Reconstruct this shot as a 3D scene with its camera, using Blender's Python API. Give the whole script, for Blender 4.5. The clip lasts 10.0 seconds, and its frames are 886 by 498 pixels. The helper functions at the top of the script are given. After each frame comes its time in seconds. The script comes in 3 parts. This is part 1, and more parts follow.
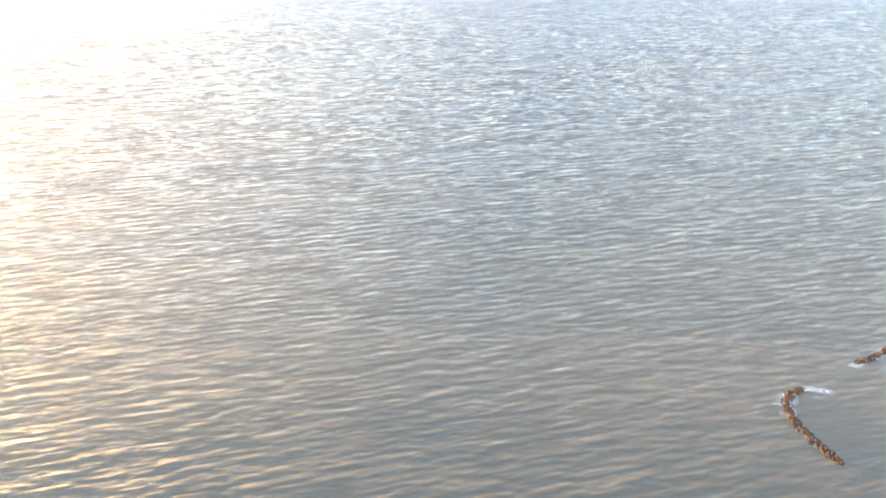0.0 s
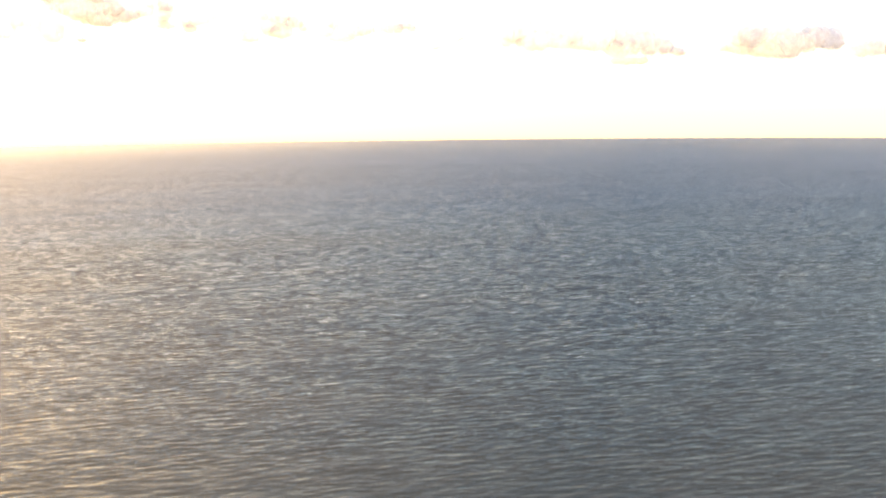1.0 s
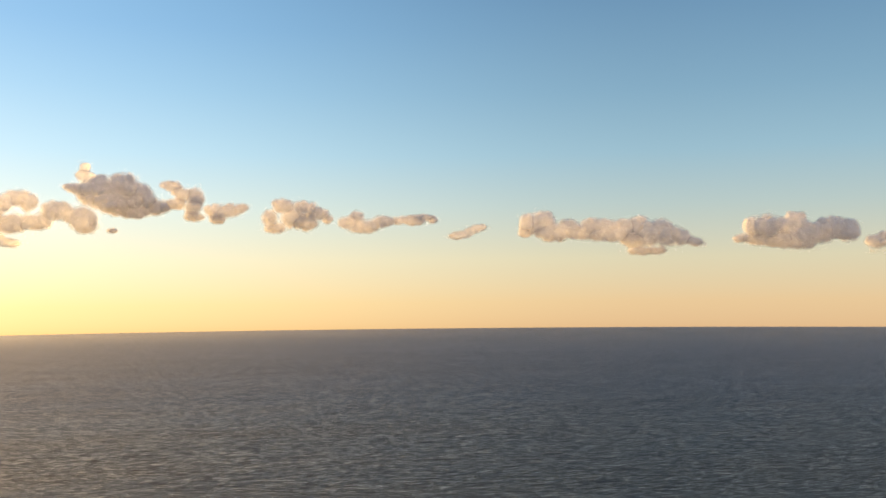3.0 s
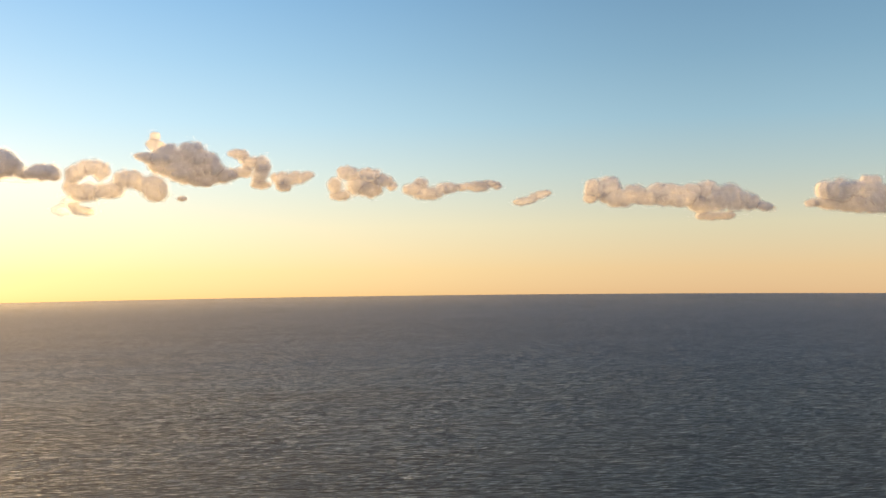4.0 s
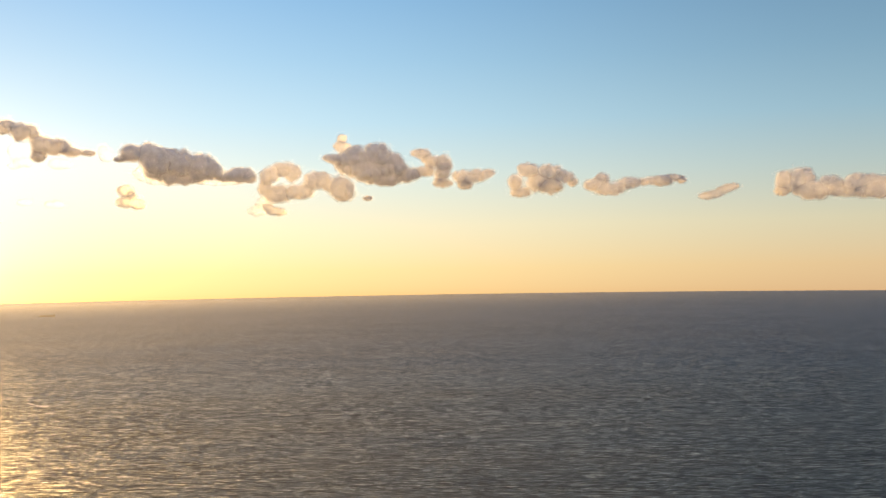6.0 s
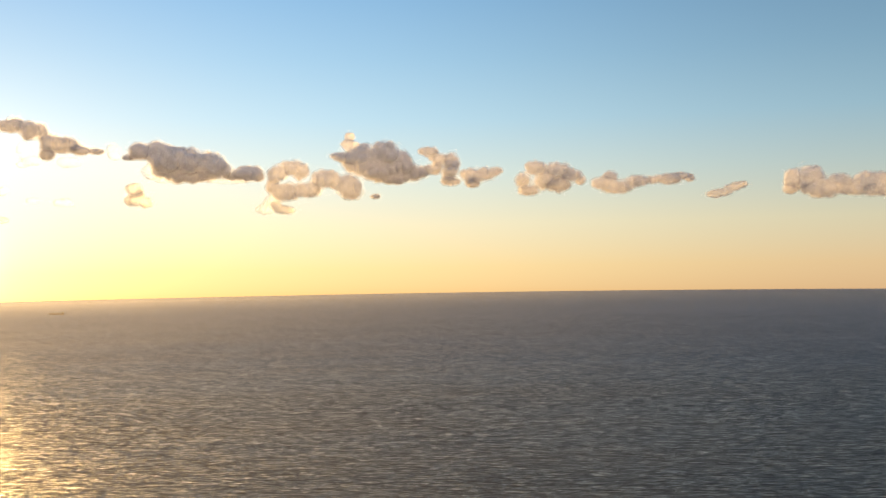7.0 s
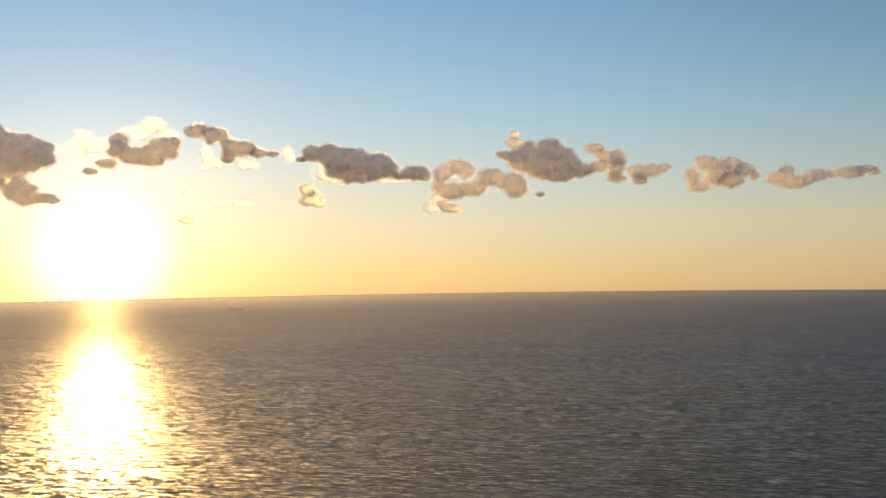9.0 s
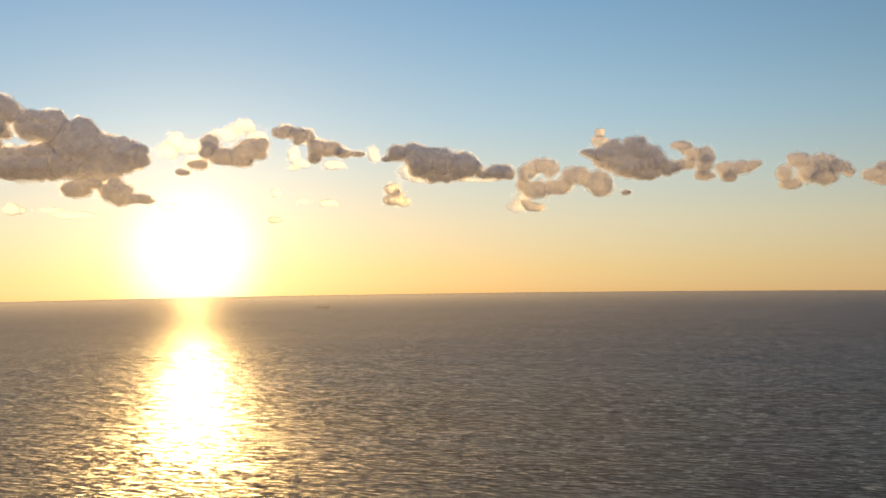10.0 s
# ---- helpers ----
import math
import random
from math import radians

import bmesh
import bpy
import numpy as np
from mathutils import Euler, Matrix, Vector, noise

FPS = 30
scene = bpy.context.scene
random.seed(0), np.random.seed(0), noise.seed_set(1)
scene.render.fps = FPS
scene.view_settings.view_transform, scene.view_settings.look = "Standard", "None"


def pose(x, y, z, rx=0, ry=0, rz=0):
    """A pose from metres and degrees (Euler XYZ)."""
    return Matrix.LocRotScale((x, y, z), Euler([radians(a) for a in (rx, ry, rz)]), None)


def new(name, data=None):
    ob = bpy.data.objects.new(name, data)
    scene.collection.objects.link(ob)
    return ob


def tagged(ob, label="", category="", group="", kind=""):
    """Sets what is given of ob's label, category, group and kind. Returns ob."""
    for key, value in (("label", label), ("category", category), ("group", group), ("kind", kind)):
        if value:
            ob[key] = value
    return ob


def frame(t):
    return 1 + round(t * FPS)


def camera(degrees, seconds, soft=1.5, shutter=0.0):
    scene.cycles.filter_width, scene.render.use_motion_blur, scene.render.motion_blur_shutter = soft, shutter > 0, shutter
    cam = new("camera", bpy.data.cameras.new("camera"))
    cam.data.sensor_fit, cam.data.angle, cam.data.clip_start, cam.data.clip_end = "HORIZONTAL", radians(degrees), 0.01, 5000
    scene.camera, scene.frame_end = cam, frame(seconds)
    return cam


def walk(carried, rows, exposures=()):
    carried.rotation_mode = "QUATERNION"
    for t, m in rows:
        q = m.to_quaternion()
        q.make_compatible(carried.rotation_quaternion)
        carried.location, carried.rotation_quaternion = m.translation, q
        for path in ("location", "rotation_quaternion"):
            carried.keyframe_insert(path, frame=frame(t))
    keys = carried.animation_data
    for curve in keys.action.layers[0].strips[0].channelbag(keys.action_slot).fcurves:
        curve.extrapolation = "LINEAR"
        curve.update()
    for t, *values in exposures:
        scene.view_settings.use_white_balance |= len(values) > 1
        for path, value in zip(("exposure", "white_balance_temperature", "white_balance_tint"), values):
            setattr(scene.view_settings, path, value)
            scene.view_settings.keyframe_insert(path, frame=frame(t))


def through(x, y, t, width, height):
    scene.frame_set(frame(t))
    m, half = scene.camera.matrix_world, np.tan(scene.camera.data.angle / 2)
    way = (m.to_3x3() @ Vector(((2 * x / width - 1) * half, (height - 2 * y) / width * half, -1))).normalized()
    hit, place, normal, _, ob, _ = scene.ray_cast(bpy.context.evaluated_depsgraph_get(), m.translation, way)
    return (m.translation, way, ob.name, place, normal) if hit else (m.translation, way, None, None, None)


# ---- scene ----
CAM_HEIGHT = 150.0
SEA_REACH = 4950.0
SUN_AZIMUTH, SUN_HEIGHT = 31.5, 2.3      # degrees to the left of +Y, degrees over the sea's rim
RIM = CAM_HEIGHT / SEA_REACH             # the rim of the sea lies this much under eye level

# ---- camera ----
cam = camera(48.53, 10.0, soft=1.5, shutter=0.2)


def aim(yaw, pitch, roll):
    return pose(0, 0, CAM_HEIGHT, 90 + pitch, 0, yaw) @ pose(0, 0, 0, 0, 0, -roll)


PATH = [(0.0, -17.55, -19.86, 0.84), (0.1, -16.79, -18.76, 0.84), (0.4, -14.70, -15.54, 0.80), (0.5, -14.06, -14.28, 0.78),
        (0.8, -13.16, -10.66, 0.70), (1.0, -13.10, -8.07, 0.66), (1.2, -13.10, -5.26, 0.62), (1.5, -13.14, -0.61, 0.58),
        (1.8, -13.09, 4.17, 0.60), (2.0, -13.03, 6.15, 0.62), (2.5, -12.60, 6.04, 0.59), (2.7, -12.44, 4.85, 0.60),
        (3.8, -9.31, 0.96, 0.62), (4.0, -8.25, 0.96, 0.66), (4.5, -5.58, 0.92, 0.76), (5.0, -2.76, 0.93, 0.82),
        (5.5, 0.00, 0.92, 0.89), (6.0, 2.27, 0.91, 0.92), (6.2, 2.54, 0.88, 0.91), (7.3, 2.86, 0.81, 0.90),
        (7.5, 3.18, 0.82, 0.89), (8.0, 6.05, 0.82, 0.88), (8.5, 9.27, 0.84, 0.88), (9.0, 12.31, 0.84, 0.85),
        (9.5, 15.11, 0.86, 0.84), (10.0, 17.22, 0.85, 0.78)]
EXPOSURES = [(0.0, 4.75), (0.5, 4.3), (1.0, 3.15), (1.5, 1.95), (2.0, 1.68), (2.7, 1.54), (3.8, 1.54), (6.2, 1.43), (7.5, 1.38), (8.5, 1.12), (10.0, 0.95)]
walk(cam, [(t, aim(*turn)) for t, *turn in PATH], EXPOSURES)

# light that is thrown about many times inside the clouds
scene.cycles.max_bounces, scene.cycles.diffuse_bounces, scene.cycles.transmission_bounces, scene.cycles.transparent_max_bounces = 24, 16, 16, 32

# ---- sky and sun ----


def heading(azimuth, height):
    a, h = radians(azimuth), radians(height)
    return Vector((-math.sin(a) * math.cos(h), math.cos(a) * math.cos(h), math.sin(h)))


DIM = 0.4                                # the sky's strength beside the sun's
SUN_WAY = heading(SUN_AZIMUTH, SUN_HEIGHT)


class Tree:
    """Short hand for node trees."""

    def __init__(self, tree):
        self.tree = tree
        tree.nodes.clear()

    def add(self, kind, **sockets):
        node = self.tree.nodes.new("ShaderNode" + kind)
        for key, value in sockets.items():
            self.put(node.inputs[key.replace("_", " ")], value)
        return node

    def put(self, socket, value):
        if isinstance(value, bpy.types.NodeSocket):
            self.tree.links.new(value, socket)
        else:
            socket.default_value = value

    def math(self, op, a, b=0.0, c=0.0, clamp=False):
        node = self.tree.nodes.new("ShaderNodeMath")
        node.operation, node.use_clamp = op, clamp
        for i, v in enumerate((a, b, c)):
            self.put(node.inputs[i], v)
        return node.outputs[0]

    def vec(self, op, a, b=(0, 0, 0)):
        node = self.tree.nodes.new("ShaderNodeVectorMath")
        node.operation = op
        self.put(node.inputs[0], a)
        self.put(node.inputs[1], b)
        return node.outputs["Value" if op in ("DOT_PRODUCT", "LENGTH") else "Vector"]

    def mix(self, fac, a, b, kind="MIX"):
        node = self.tree.nodes.new("ShaderNodeMix")
        node.data_type, node.blend_type = "RGBA", kind
        self.put(node.inputs[0], fac)
        self.put(node.inputs[6], a)
        self.put(node.inputs[7], b)
        return node.outputs[2]

    def ramp(self, fac, *stops):
        node = self.tree.nodes.new("ShaderNodeValToRGB")
        while len(node.color_ramp.elements) < len(stops):
            node.color_ramp.elements.new(0.5)
        for el, (at, colour) in zip(node.color_ramp.elements, stops):
            el.position, el.color = at, (*colour, 1)
        self.put(node.inputs[0], fac)
        return node.outputs[0]

    def noise(self, vector, scale, detail=4.0, rough=0.5, distort=0.0):
        return self.add("TexNoise", Vector=vector, Scale=scale, Detail=detail, Roughness=rough, Distortion=distort).outputs["Fac"]

    def scaled(self, vector, x, y, z, turn=0.0):
        node = self.add("Mapping", Vector=vector, Scale=(x, y, z), Rotation=(0, 0, turn))
        return node.outputs["Vector"]


world = bpy.data.worlds.new("sunset_sky")
scene.world = world
world.use_nodes = True
n = Tree(world.node_tree)
way = n.vec("NORMALIZE", n.vec("ADD", n.add("TexCoord").outputs["Generated"], (0, 0, RIM)))
nishita = n.add("TexSky")
nishita.sky_type, nishita.sun_disc = "NISHITA", False
nishita.sun_elevation, nishita.sun_rotation = radians(SUN_HEIGHT), radians(-SUN_AZIMUTH)
nishita.altitude, nishita.air_density, nishita.dust_density, nishita.ozone_density = 150, 1.0, 1.0, 1.5
n.put(nishita.inputs[0], way)
toward = n.vec("DOT_PRODUCT", way, tuple(SUN_WAY))
away = n.math("ARCCOSINE", n.math("MINIMUM", toward, 0.99999))          # angle from the sun, radians
height = n.math("ARCSINE", n.vec("DOT_PRODUCT", way, (0, 0, 1)))
rise = n.math("SQRT", n.math("MAXIMUM", n.math("DIVIDE", height, math.pi / 2), 0.0))


def band(*stops):
    """Colours of the sky by degrees over the rim of the sea."""
    return n.ramp(rise, *(((max(0.0, e) / 90) ** 0.5, c) for e, c in stops))


sunward = band((0, (0.90, 0.60, 0.25)), (1.5, (0.92, 0.73, 0.37)), (4, (0.87, 0.80, 0.57)), (7, (0.68, 0.79, 0.75)), (10, (0.47, 0.70, 0.84)),
               (13.5, (0.33, 0.58, 0.80)), (17, (0.235, 0.48, 0.755)), (22, (0.195, 0.42, 0.69)), (30, (0.17, 0.36, 0.62)), (50, (0.13, 0.24, 0.42)), (90, (0.10, 0.15, 0.24)))
outward = band((0, (0.66, 0.43, 0.23)), (1.5, (0.68, 0.495, 0.285)), (4, (0.60, 0.55, 0.39)), (7, (0.40, 0.49, 0.48)), (10, (0.265, 0.425, 0.52)),
               (13.5, (0.185, 0.335, 0.46)), (18, (0.125, 0.252, 0.395)), (22, (0.078, 0.175, 0.325)), (30, (0.04, 0.095, 0.20)), (90, (0.10, 0.15, 0.24)))
turned = n.add("MapRange", Value=away, From_Min=radians(16), From_Max=radians(58))
turned.interpolation_type = "SMOOTHSTEP"
opposite = band((0, (0.26, 0.25, 0.30)), (6, (0.31, 0.27, 0.32)), (14, (0.30, 0.28, 0.34)), (25, (0.24, 0.27, 0.35)), (45, (0.20, 0.27, 0.39)), (90, (0.10, 0.15, 0.24)))
behind = n.add("MapRange", Value=away, From_Min=radians(66), From_Max=radians(122))
behind.interpolation_type = "SMOOTHSTEP"
air = n.mix(behind.outputs[0], n.mix(turned.outputs[0], sunward, outward), opposite)
core = n.math("POWER", 2.718, n.math("MULTIPLY", n.math("POWER", n.math("DIVIDE", away, 0.060), 3.5), -1.0))
aureole = n.math("POWER", 2.718, n.math("DIVIDE", away, -0.050))
veil = n.math("POWER", 2.718, n.math("DIVIDE", away, -0.105))
layers = [n.add("Background", Color=nishita.outputs[0], Strength=0.03 * DIM), n.add("Background", Color=air, Strength=0.95 * DIM),
          n.add("Background", Color=(1.0, 0.85, 0.42, 1), Strength=n.math("MULTIPLY", aureole, 0.30 * DIM)),
          n.add("Background", Color=(0.88, 0.95, 0.88, 1), Strength=n.math("MULTIPLY", veil, 0.48 * DIM)),
          n.add("Background", Color=(1.0, 0.89, 0.55, 1), Strength=n.math("MULTIPLY", core, 1.4 * DIM))]
total = layers[0].outputs[0]
for layer in layers[1:]:
    plus = n.add("AddShader")
    n.put(plus.inputs[0], total)
    n.put(plus.inputs[1], layer.outputs[0])
    total = plus.outputs[0]
n.add("OutputWorld", Surface=total)

sun = new("sun", bpy.data.lights.new("sun", "SUN"))
sun.data.energy, sun.data.angle, sun.data.color = 2.8, radians(0.55), (1.0, 0.59, 0.21)
sun.matrix_world = Matrix.Translation(SUN_WAY * 3000) @ SUN_WAY.to_track_quat("Z", "Y").to_matrix().to_4x4()

# ---- materials ----


def material(name):
    m = bpy.data.materials.new(name)
    m.use_nodes = True
    return m, Tree(m.node_tree)


def principled(n, **sockets):
    node = n.add("BsdfPrincipled")
    for key, value in sockets.items():
        n.put(node.inputs[key.replace("_", " ")], value)
    return node


def finish(n, shader):
    n.add("OutputMaterial", Surface=shader)


def sea_material():
    m, n = material("sea_water")
    p = n.add("TexCoord").outputs["Object"]

    def slopes(x, y, turn, steep, wide, detail):
        """Slopes of a train of waves with long crests: steep along its way, slight across, leaning towards the camera
        to fit its view.
        """
        field = n.add("TexNoise", Vector=n.scaled(p, x, y, 1, turn), Scale=1.0, Detail=detail, Roughness=0.55, Distortion=0.12).outputs["Color"]
        return n.vec("MULTIPLY", n.vec("SUBTRACT", field, (0.5, 0.545, 0.5)), (wide, steep, 0.0))

    gusts = n.noise(n.scaled(p, 0.0012, 0.006, 1, radians(4)), 1.0, 4, 0.55, 0.6)
    reach = n.vec("LENGTH", p)
    # single waves give way to a rougher sheen where they grow too small to tell apart
    far = n.add("MapRange", Value=reach, From_Min=700.0, From_Max=3000.0, To_Min=1.0, To_Max=0.35)
    # slopes are flattened near the camera to fit its view
    near_calm = n.add("MapRange", Value=reach, From_Min=300.0, From_Max=1000.0, To_Min=0.28, To_Max=1.0)
    calm = n.math("MULTIPLY", n.math("MULTIPLY", n.math("MULTIPLY_ADD", gusts, 0.9, 0.55), far.outputs[0]), near_calm.outputs[0])
    swell = n.vec("ADD", slopes(0.060, 0.42, radians(6), 0.85, 0.26, 3.0), slopes(0.10, 0.70, radians(-6), 1.0, 0.28, 3.0))
    chop = n.vec("ADD", slopes(0.15, 1.1, radians(-4), 1.3, 0.5, 3.0), slopes(0.4, 2.2, radians(7), 0.8, 0.6, 1.0))
    tilt = n.vec("ADD", swell, chop)
    normal = n.vec("NORMALIZE", n.vec("ADD", n.add("NewGeometry").outputs["Normal"], n.vec("MULTIPLY", tilt, calm)))
    faces = n.vec("NORMALIZE", n.vec("ADD", n.add("NewGeometry").outputs["Normal"], n.vec("MULTIPLY", swell, (0.24, 0.24, 0.0))))
    rough = n.ramp(n.math("DIVIDE", reach, 3000.0), (0.10, (0.40, 0.40, 0.40)), (0.20, (0.35, 0.35, 0.35)), (0.40, (0.33, 0.33, 0.33)), (0.6, (0.44, 0.44, 0.44)), (0.9, (0.55, 0.55, 0.55)))
    skew = n.add("MapRange", Value=reach, From_Min=500.0, From_Max=2600.0, To_Min=0.50, To_Max=0.0)
    along = n.vec("NORMALIZE", p)
    # silt stirred up in the shallows, clearer water farther out
    murk = n.noise(n.scaled(p, 0.004, 0.008, 1), 1.0, 4, 0.6)
    out = n.add("MapRange", Value=n.math("ADD", n.vec("DOT_PRODUCT", p, (0, 1, 0)), n.math("MULTIPLY", murk, 260.0)), From_Min=500.0, From_Max=1700.0)
    shoal = n.mix(murk, (0.082, 0.067, 0.044, 1), (0.100, 0.083, 0.055, 1))
    # blue-grey raised to fill in for sky reflection that share takes away
    deep = n.mix(murk, (0.046, 0.060, 0.078, 1), (0.060, 0.076, 0.096, 1))
    # crests hide one another at a low view; the mirrored share is fitted by distance from the camera
    share = n.ramp(n.math("DIVIDE", reach, 3000.0), (0.13, (0.76, 0.76, 0.76)), (0.33, (0.62, 0.62, 0.62)), (0.55, (0.54, 0.54, 0.54)), (0.9, (0.52, 0.52, 0.52)))
    gloss = n.math("MULTIPLY", n.add("Fresnel", IOR=1.33, Normal=normal).outputs[0], share)
    s = n.add("MixShader", Fac=gloss)
    n.put(s.inputs[1], n.add("BsdfDiffuse", Color=n.mix(out.outputs[0], shoal, deep), Normal=faces).outputs[0])
    mirror = n.add("BsdfGlossy", Color=(0.965, 0.965, 0.90, 1), Roughness=rough, Anisotropy=skew.outputs[0], Tangent=along, Normal=normal)
    mirror.distribution = "MULTI_GGX"
    n.put(s.inputs[2], mirror.outputs[0])
    finish(n, s.outputs[0])
    return m


def vapour(n, colour, through, onward, cover):
    """White mist: part of the light is thrown back, part spreads through, part goes on nearly straight, part is not touched at all."""
    soft = n.add("MixShader", Fac=through)
    n.put(soft.inputs[1], n.add("BsdfDiffuse", Color=colour).outputs[0])
    n.put(soft.inputs[2], n.add("BsdfTranslucent", Color=colour).outputs[0])
    lit = n.add("MixShader", Fac=onward)
    n.put(lit.inputs[1], soft.outputs[0])
    n.put(lit.inputs[2], n.add("BsdfRefraction", Color=colour, Roughness=0.9, IOR=1.6).outputs[0])
    s = n.add("MixShader", Fac=cover)
    n.put(s.inputs[1], n.add("BsdfTransparent").outputs[0])
    n.put(s.inputs[2], lit.outputs[0])
    return s.outputs[0]


def cloud_material(name, cover_least, cover_range, through, onward):
    m, n = material(name)
    p = n.add("TexCoord").outputs["Object"]
    # slight cream tint puts the low sun's warm light into the colour
    colour = n.mix(n.noise(p, 0.012, 5, 0.6), (0.996, 0.989, 0.978, 1), (0.999, 0.995, 0.987, 1))
    cover = n.math("MULTIPLY_ADD", n.noise(p, 0.022, 2, 0.5), cover_range, cover_least, clamp=True)
    finish(n, vapour(n, colour, through, onward, cover))
    return m


def fringe_material():
    """Shreds of vapour: they throw light back and pass it on alike, whichever way they are turned."""
    m, n = material("cloud_vapour")
    # tinted cream too, in place of warmer sunlight
    colour = (0.997, 0.992, 0.985, 1)
    soft = n.add("MixShader", Fac=0.5)
    n.put(soft.inputs[1], n.add("BsdfDiffuse", Color=colour).outputs[0])
    n.put(soft.inputs[2], n.add("BsdfTranslucent", Color=colour).outputs[0])
    lit = n.add("MixShader", Fac=0.30)
    n.put(lit.inputs[1], soft.outputs[0])
    n.put(lit.inputs[2], n.add("BsdfRefraction", Color=colour, Roughness=0.9, IOR=1.6).outputs[0])
    finish(n, lit.outputs[0])
    return m


# see-through sheets added to brighten the sea like airlight and lens glare
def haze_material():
    m, n = material("haze_glare_sheets")
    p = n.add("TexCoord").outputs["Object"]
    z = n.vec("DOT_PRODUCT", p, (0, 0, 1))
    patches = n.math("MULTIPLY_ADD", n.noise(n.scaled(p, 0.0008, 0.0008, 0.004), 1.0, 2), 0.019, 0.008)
    # sheets end at the horizon line as the camera sees it
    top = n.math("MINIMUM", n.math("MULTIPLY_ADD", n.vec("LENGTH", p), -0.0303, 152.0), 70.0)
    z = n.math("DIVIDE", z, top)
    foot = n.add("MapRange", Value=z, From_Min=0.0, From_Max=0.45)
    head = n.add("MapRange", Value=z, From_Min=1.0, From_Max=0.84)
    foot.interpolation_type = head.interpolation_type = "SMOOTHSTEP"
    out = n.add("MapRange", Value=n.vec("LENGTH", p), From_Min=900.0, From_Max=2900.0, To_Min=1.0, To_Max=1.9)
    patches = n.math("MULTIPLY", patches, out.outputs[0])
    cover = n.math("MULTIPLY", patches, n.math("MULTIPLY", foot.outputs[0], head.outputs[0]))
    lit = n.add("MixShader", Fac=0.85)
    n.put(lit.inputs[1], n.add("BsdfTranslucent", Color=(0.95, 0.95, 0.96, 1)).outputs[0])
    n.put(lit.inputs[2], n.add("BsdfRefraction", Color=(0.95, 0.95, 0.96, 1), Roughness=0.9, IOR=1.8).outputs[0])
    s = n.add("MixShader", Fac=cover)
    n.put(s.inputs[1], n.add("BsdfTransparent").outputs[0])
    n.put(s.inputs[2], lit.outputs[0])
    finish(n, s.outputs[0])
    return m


def rock_material():
    m, n = material("armour_stone")
    p = n.add("TexCoord").outputs["Object"]
    chance = n.add("ObjectInfo").outputs["Random"]
    grain = n.noise(p, 3.0, 6, 0.65)
    stain = n.noise(p, 0.9, 3, 0.5)
    colour = n.ramp(chance, (0.0, (0.012, 0.006, 0.005)), (0.35, (0.022, 0.009, 0.007)), (0.7, (0.042, 0.018, 0.011)), (1.0, (0.016, 0.010, 0.009)))
    colour = n.mix(n.math("MULTIPLY", grain, 0.55), colour, (0.030, 0.020, 0.016, 1))
    colour = n.mix(n.math("MULTIPLY", stain, 0.35), colour, (0.055, 0.032, 0.022, 1))
    bump = n.add("Bump", Height=grain, Strength=0.7, Distance=0.15)
    s = principled(n, Base_Color=colour, Roughness=0.85, Specular_IOR_Level=0.1, Normal=bump.outputs[0])
    finish(n, s.outputs[0])
    return m


def foam_material():
    m, n = material("sea_foam")
    p = n.add("TexCoord").outputs["Object"]
    lace = n.noise(n.scaled(p, 1.0, 1.0, 1.0), 0.55, 7, 0.7, 0.8)
    body = n.add("Attribute")
    body.attribute_name = "body"
    cover = n.math("MULTIPLY", n.math("SUBTRACT", n.math("MULTIPLY_ADD", body.outputs["Fac"], 0.26, lace), 0.60), 2.6, clamp=True)
    cover = n.math("MULTIPLY", cover, 0.55)
    s = principled(n, Base_Color=(0.88, 0.90, 0.92, 1), Roughness=0.9, Alpha=cover)
    finish(n, s.outputs[0])
    return m


def paint(name, colour, rough=0.5, metal=0.0):
    m, n = material(name)
    p = n.add("TexCoord").outputs["Object"]
    wear = n.noise(p, 0.6, 5, 0.6)
    dark = tuple(c * 0.6 for c in colour)
    s = principled(n, Base_Color=n.mix(wear, (*colour, 1), (*dark, 1)), Roughness=rough, Metallic=metal)
    finish(n, s.outputs[0])
    return m


MIST = [cloud_material("mist_%s" % word, least, more, 0.5, onward) for word, least, more, onward in (
    ("dense", 0.20, 0.40, 0.04), ("thick", 0.06, 0.42, 0.08), ("thin", -0.04, 0.36, 0.20), ("faint", -0.12, 0.34, 0.36))]
VEIL = [cloud_material("veil_%s" % word, least, more, 0.5, 0.20) for word, least, more in (("thick", 0.42, 0.38), ("thin", 0.00, 0.32), ("faint", -0.10, 0.30))]
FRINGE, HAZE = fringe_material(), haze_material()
# lit and dim copies of one vapour: cover and translucency set each cloud's brightness
HALF_LIT_CLOUD = cloud_material("half_lit_cloud", 0.70, 0.26, 0.66, 0.0)
THIN_LIT_CLOUD = cloud_material("thin_lit_cloud", 0.52, 0.30, 0.74, 0.0)
SEA, CLOUD, ROCK, FOAM = sea_material(), cloud_material("thick_dim_cloud", 0.90, 0.10, 0.32, 0.0), rock_material(), foam_material()
HULL, CABIN, RUST = paint("hull_paint", (0.16, 0.13, 0.12)), paint("cabin_paint", (0.22, 0.20, 0.18)), paint("deck_paint", (0.18, 0.13, 0.11))

# ---- the sea ----


